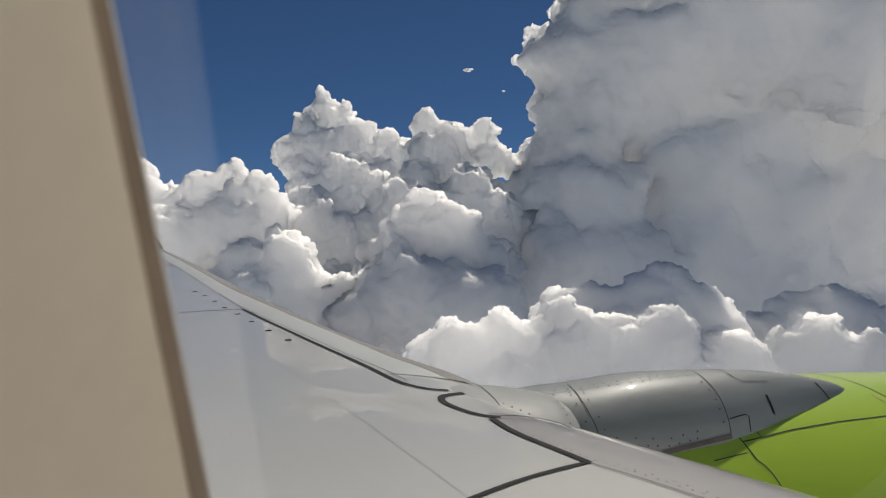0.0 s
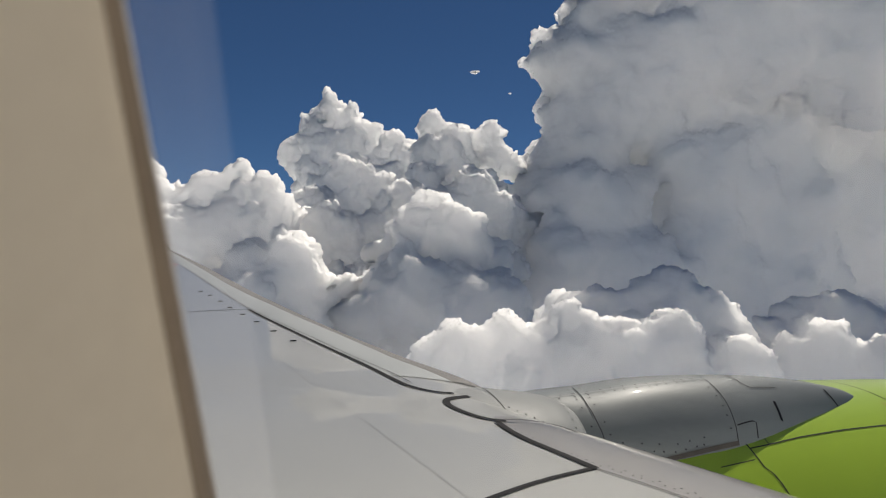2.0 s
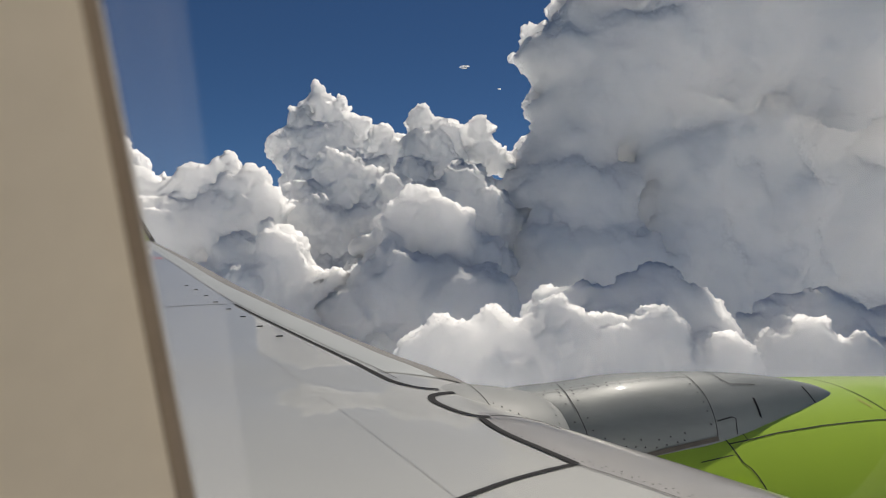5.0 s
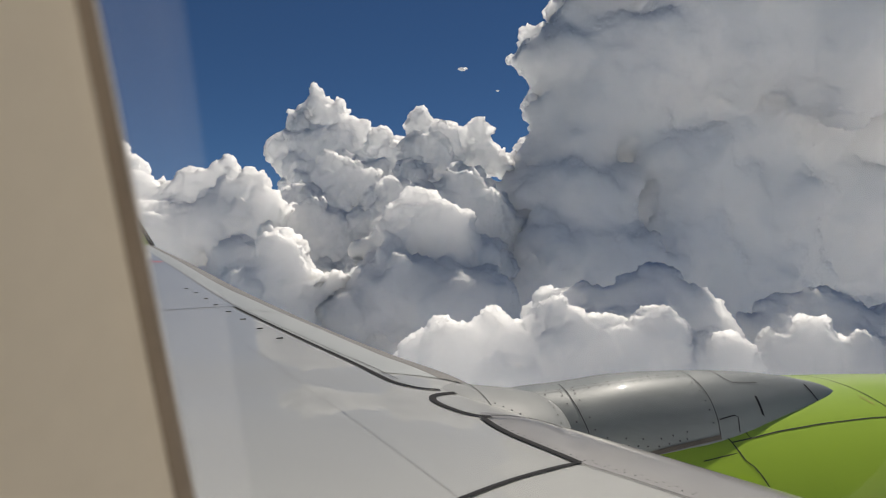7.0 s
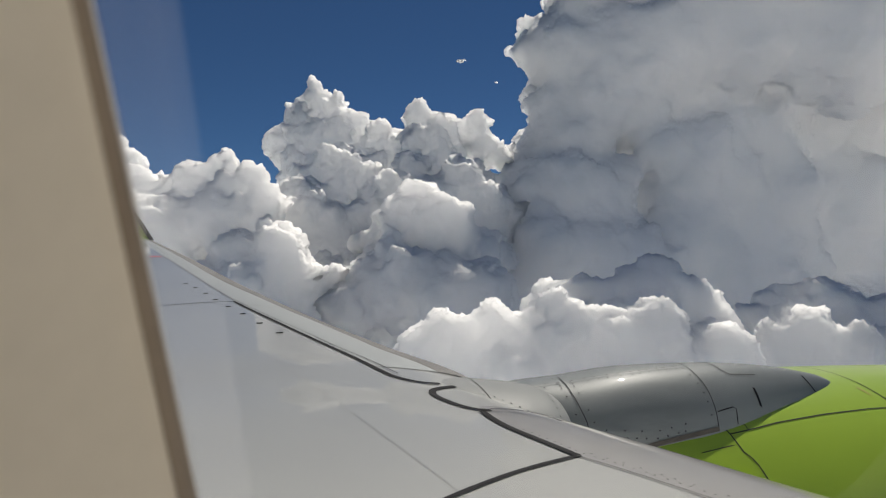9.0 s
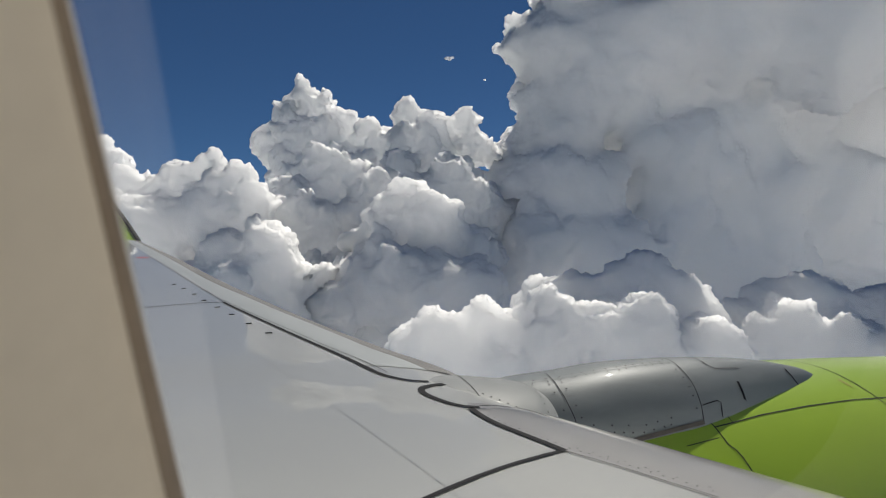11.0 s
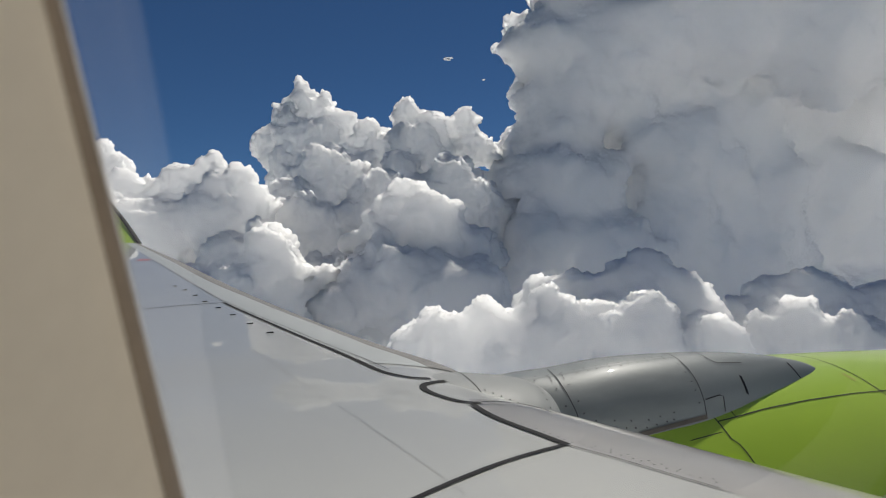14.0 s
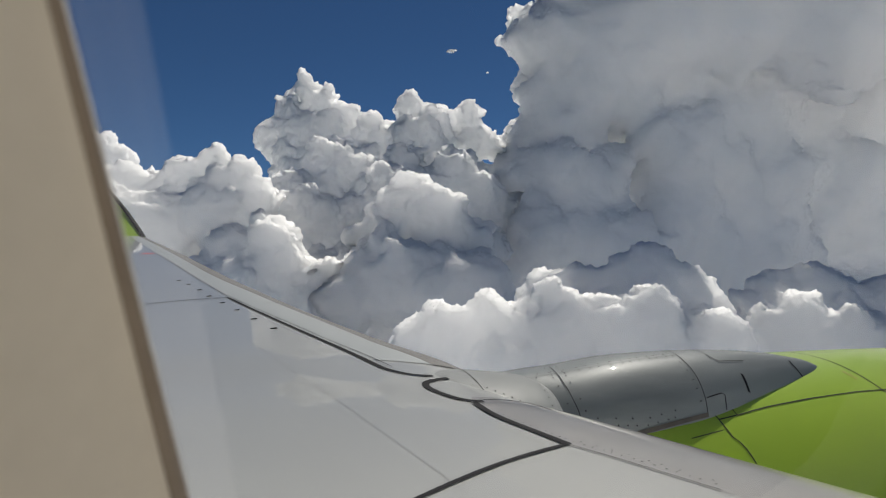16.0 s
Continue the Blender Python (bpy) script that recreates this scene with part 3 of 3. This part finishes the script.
def puffs(lobes, rng, counts):
    """Cauliflower: smaller puffs on the lobes, smaller ones again on those."""
    out = np.array(lobes, float)
    base = out
    for count in counts:
        d = rng.normal(size=(len(base), count, 3))
        d /= np.linalg.norm(d, axis=2, keepdims=True)
        d[..., 2] = np.where(d[..., 2] < -0.35, -d[..., 2], d[..., 2])
        r = base[:, None, 3] * rng.uniform(0.26, 0.5, size=(len(base), count))
        c = base[:, None, :3] + d * (base[:, None, 3] * 1.02 - r * 0.55)[..., None]
        base = np.concatenate([c, r[..., None]], 2).reshape(-1, 4)
        out = np.concatenate([out, base])
    return out


def soft_normals(me, rounds):
    """A cloud has no hard skin: its shading turns more slowly than its outline."""
    n = np.empty(len(me.vertices) * 3, np.float32)
    me.vertex_normals.foreach_get("vector", n)
    n = n.reshape(-1, 3)
    own = n.copy()
    e = np.empty(len(me.edges) * 2, np.int32)
    me.edges.foreach_get("vertices", e)
    a, b = e[0::2], e[1::2]
    deg = np.bincount(e, minlength=len(n)).astype(np.float32)[:, None] + 1
    for i in range(rounds):
        t = np.stack([np.bincount(a, n[b, k], len(n)) + np.bincount(b, n[a, k], len(n)) for k in range(3)], 1)
        n = ((n + t) / deg).astype(np.float32)
    n /= np.linalg.norm(n, axis=1, keepdims=True) + 1e-6
    n = 0.85 * n + 0.15 * own
    n /= np.linalg.norm(n, axis=1, keepdims=True) + 1e-6
    me.normals_split_custom_set_from_vertices(n)


def wrinkle(ob, kind, size, amount, depth=2):
    """Relief along the normals: rounded heads with sharp valleys (VORONOI) or a soft swell (CLOUDS)."""
    tx = bpy.data.textures.new("billow", kind)
    tx.noise_scale = size
    dp = ob.modifiers.new("billow", "DISPLACE")
    dp.texture, dp.strength, dp.mid_level, dp.texture_coords = tx, amount, 0.5, "LOCAL"
    if kind == "VORONOI":
        tx.distance_metric = "DISTANCE_SQUARED"
        dp.strength, dp.mid_level = -amount, 0.25
    else:
        tx.noise_depth = depth


def baked(ob):
    """The object's mesh with its modifiers applied."""
    bpy.context.view_layer.update()
    made = bpy.data.meshes.new_from_object(ob.evaluated_get(bpy.context.evaluated_depsgraph_get()))
    ob.modifiers.clear()
    return made


def cloud(name, lobes, voxel, label, seed, counts=(9,), calm=6, crisp=1.0, dull=0.35, blur=14):
    """A body of merged lobes; its sunny heads grow into cauliflower, its shaded faces stay smooth."""
    rng = np.random.default_rng(seed)
    p = puffs([(x, y, z + EYE, r) for x, y, z, r in lobes], rng, counts)
    centre = p[:, :3].mean(0)
    v = (p[:, None, :3] - centre + ICO_V[None] * p[:, None, 3:]).reshape(-1, 3)
    f = (ICO_F[None] + (np.arange(len(p)) * len(ICO_V))[:, None, None]).reshape(-1, 3)
    me = bpy.data.meshes.new(name)
    me.from_pydata(v, [], f)
    me.materials.append(CLOUD)
    me.update()
    ob = new(name, me)
    ob.location = centre
    for step, rounds in ((voxel * 1.8, calm), (voxel, 3)):
        rm = ob.modifiers.new("merge", "REMESH")
        rm.mode, rm.voxel_size, rm.use_smooth_shade = "VOXEL", step, True
        sm = ob.modifiers.new("soften", "SMOOTH")
        sm.factor, sm.iterations = 0.5, rounds
        if step > voxel:
            wrinkle(ob, "CLOUDS", 90, 34)
    ob.data = baked(ob)
    bpy.data.meshes.remove(me)
    normal = np.empty(len(ob.data.vertices) * 3, np.float32)
    ob.data.vertex_normals.foreach_get("vector", normal)
    lit = np.clip(1.15 + 1.1 * normal[1::3] + 0.3 * normal[2::3], dull, 1)
    heads = ob.vertex_groups.new(name="heads")
    level = np.round(lit * 12).astype(int)
    for k in range(13):
        heads.add(np.flatnonzero(level == k).tolist(), k / 12, "REPLACE")
    for size, amount in ((80, 40), (38, 26), (19, 15), (9.5, 8), (5, 4)):
        wrinkle(ob, "VORONOI", size * max(1, voxel / 5), amount * crisp * max(1, voxel / 5))
        ob.modifiers[-1].vertex_group = "heads"
    wrinkle(ob, "CLOUDS", 2.2 * voxel, 1.1 * voxel * crisp)
    ob.modifiers[-1].vertex_group = "heads"
    rm = ob.modifiers.new("close", "REMESH")
    rm.mode, rm.voxel_size, rm.use_smooth_shade = "VOXEL", voxel * 0.95, True
    for size, amount in ((5, 1.6), (2, 1.8), (0.9, 1.6)):
        wrinkle(ob, "CLOUDS", size * voxel, amount * voxel, 0)
    base = ob.data
    ob.data = baked(ob)
    ob.vertex_groups.clear()
    soft_normals(ob.data, blur)
    bpy.data.meshes.remove(base)
    return tagged(ob, label, "cloud", group="cumulus clouds")


rng = np.random.default_rng(21)
tower = [(1100, 2080, 400, 300), (1020, 2050, 650, 280), (1450, 2200, 350, 350), (1300, 2000, 850, 260), (1850, 2250, 650, 400), (1650, 1950, 950, 260)]
tower += [(393, 1813, 211, 109), (380, 1793, 48, 134), (366, 1773, -110, 149)]
tower += [(598, 1859, 881, 92), (703, 1873, 1002, 155), (503, 1853, 772, 76), (577, 1840, 699, 128), (441, 1851, 723, 49), (732, 1853, 758, 172), (539, 1831, 561, 97), (462, 1839, 539, 41), (493, 1822, 432, 77), (615, 1831, 441, 139), (764, 1840, 581, 179), (423, 1822, 360, 62), (483, 1801, 284, 109), (857, 1898, 1206, 219), (628, 1792, 213, 181), (507, 1760, 66, 167), (701, 1748, -39, 211)]
for i in range(56):
    x, z = rng.uniform(780, 2300), rng.uniform(-200, 600)
    tower.append((x, 1880 + rng.uniform(-40, 40) - 0.05 * z + 0.35 * max(0, x - 1100), z, rng.uniform(150, 230)))
for i in range(44):
    z = rng.uniform(620, 950)
    x = rng.uniform(860 + 0.3 * (z - 620), 2300)
    tower.append((x, 1790 + rng.uniform(-50, 50) + 0.2 * (z - 620) - 0.35 * (x - 900), z, rng.uniform(170, 230)))
cloud("cumulus_cloud", tower, 5.5, "towering grey cumulus cloud with a smooth shaded face", 1, counts=(9,), calm=90, crisp=0.8, dull=0.04, blur=24)
cloud("cumulus_cloud", [(612, 1941, 920, 96), (513, 1936, 806, 79), (588, 1913, 726, 133), (451, 1944, 758, 51), (552, 1914, 586, 101), (473, 1932, 566, 43), (506, 1915, 454, 81), (433, 1916, 378, 65), (692, 1936, 870, 120), (690, 1956, 1065, 121), (640, 1910, 519, 117), (508, 1902, 319, 105), (577, 1903, 379, 115)], 3, "sunlit white cauliflower flank of a towering cumulus cloud", 8, calm=30, dull=0.4)
cloud("cumulus_cloud", [(-251, 1950, 616, 42), (-212, 1950, 548, 69), (-311, 1961, 509, 69), (-135, 1937, 484, 76), (-250, 1941, 410, 142), (-58, 1933, 418, 87), (-365, 1961, 417, 68), (-167, 1872, 255, 182), (96, 1875, 503, 63), (179, 1870, 446, 84), (268, 1860, 475, 60), (312, 1851, 397, 67), (123, 1860, 361, 125), (376, 1847, 360, 48), (13, 1889, 382, 74), (49, 1776, 167, 183), (243, 1778, 187, 159), (354, 1802, 120, 143), (-208, 1784, 95, 189), (149, 1699, -56, 233), (-65, 1682, -121, 227)], 2.5, "bright white cumulus cloud with crisp cauliflower peaks", 2, calm=40, dull=0.25)
cloud("cumulus_cloud", [(78, 1491, 182, 65), (31, 1480, 103, 90), (131, 1471, 93, 104), (227, 1485, 46, 85), (-63, 1510, 82, 38), (-97, 1513, 71, 26), (13, 1409, -47, 123), (148, 1378, -72, 135), (-121, 1403, -87, 108), (263, 1409, -88, 83)], 2.8, "soft grey cumulus cloud", 5, calm=80, crisp=0.7, dull=0.2, blur=22)
cloud("cumulus_cloud", [(-655, 1577, 210, 62), (-581, 1570, 205, 62), (-504, 1552, 230, 59), (-430, 1544, 259, 59), (-359, 1529, 227, 62), (-313, 1508, 162, 70), (-432, 1510, 136, 115), (-557, 1514, 91, 129), (-278, 1452, 21, 111), (-709, 1545, 135, 130), (-350, 1424, -88, 176), (-841, 1541, 75, 200), (-793, 1569, 210, 88), (-154, 1396, -87, 107)], 2.8, "billowing white cumulus cloud beyond the wing", 3, calm=80, crisp=0.8, dull=0.2, blur=22)
cloud("cumulus_cloud", [(-1087, 2488, 454, 52), (-1199, 2498, 453, 117), (-1316, 2507, 476, 141), (-1411, 2511, 570, 141), (-1244, 2512, 265, 282)], 5, "distant white cumulus cloud", 4)
cloud("cumulus_cloud", [(230, 924, -69, 35), (269, 919, -44, 38), (319, 913, -22, 37), (374, 908, -9, 35), (430, 903, -22, 53), (481, 893, -44, 47), (519, 884, -78, 38), (590, 913, -73, 28), (649, 914, -54, 40), (707, 908, -31, 41), (748, 898, -50, 36), (800, 887, -71, 39), (862, 881, -64, 56), (270, 879, -111, 79), (380, 862, -110, 95), (497, 846, -143, 77), (638, 876, -127, 81), (749, 859, -143, 89), (164, 881, -100, 57), (95, 880, -98, 48), (39, 879, -127, 51), (895, 867, -127, 92), (96, 891, -168, 82), (185, 875, -157, 77)], 3.2, "low grey rounded cumulus cloud in shade", 6, counts=(7,), calm=70, crisp=0.6, dull=0.2, blur=22)
for i, lobe in enumerate([(245, 1949, 728, 9), (256, 1948, 732, 6), (368, 1942, 656, 5)]):
    wisp = cloud("cloud_wisp", [lobe], 1.5, "tiny white wisp of cloud in the blue sky", 7 + i, counts=(9, 5), calm=1, crisp=0.15)
    wisp.scale = (1.7, 1, 0.6)
    wisp.data.materials.clear()
    wisp.data.materials.append(THIN_CLOUD)

# added unseen sheet out to the horizon, coloured as clouded sea, bounces light upward
def bounce_material():
    m = bpy.data.materials.new("pale bounce sheet")
    m.use_nodes = True
    n, l = m.node_tree.nodes, m.node_tree.links
    co, nt, rp = n.new("ShaderNodeTexCoord"), n.new("ShaderNodeTexNoise"), n.new("ShaderNodeValToRGB")
    nt.inputs["Scale"].default_value, nt.inputs["Detail"].default_value = 0.003, 8
    rp.color_ramp.elements[0].position, rp.color_ramp.elements[1].position = 0.24, 0.38
    rp.color_ramp.elements[0].color, rp.color_ramp.elements[1].color = (0.05, 0.075, 0.09, 1), (0.88, 0.88, 0.88, 1)
    l.new(co.outputs["Object"], nt.inputs["Vector"])
    l.new(nt.outputs[0], rp.inputs[0])
    l.new(rp.outputs[0], n["Principled BSDF"].inputs["Base Color"])
    n["Principled BSDF"].inputs["Roughness"].default_value = 0.8
    return m


vs, n = [], 90
for i in range(n):
    for j in range(n):
        x, y = -5000 + 10000 * i / (n - 1), -5000 + 10000 * j / (n - 1)
        vs.append((x, y, -520 + 40 * noise.noise(Vector((x, y, 0)) / 420)))
tagged(mesh_object("ground", vs, grid_faces(n, n), bounce_material()), "unseen mottled pale sheet far below, bounces light upward", "sea", kind="structure")
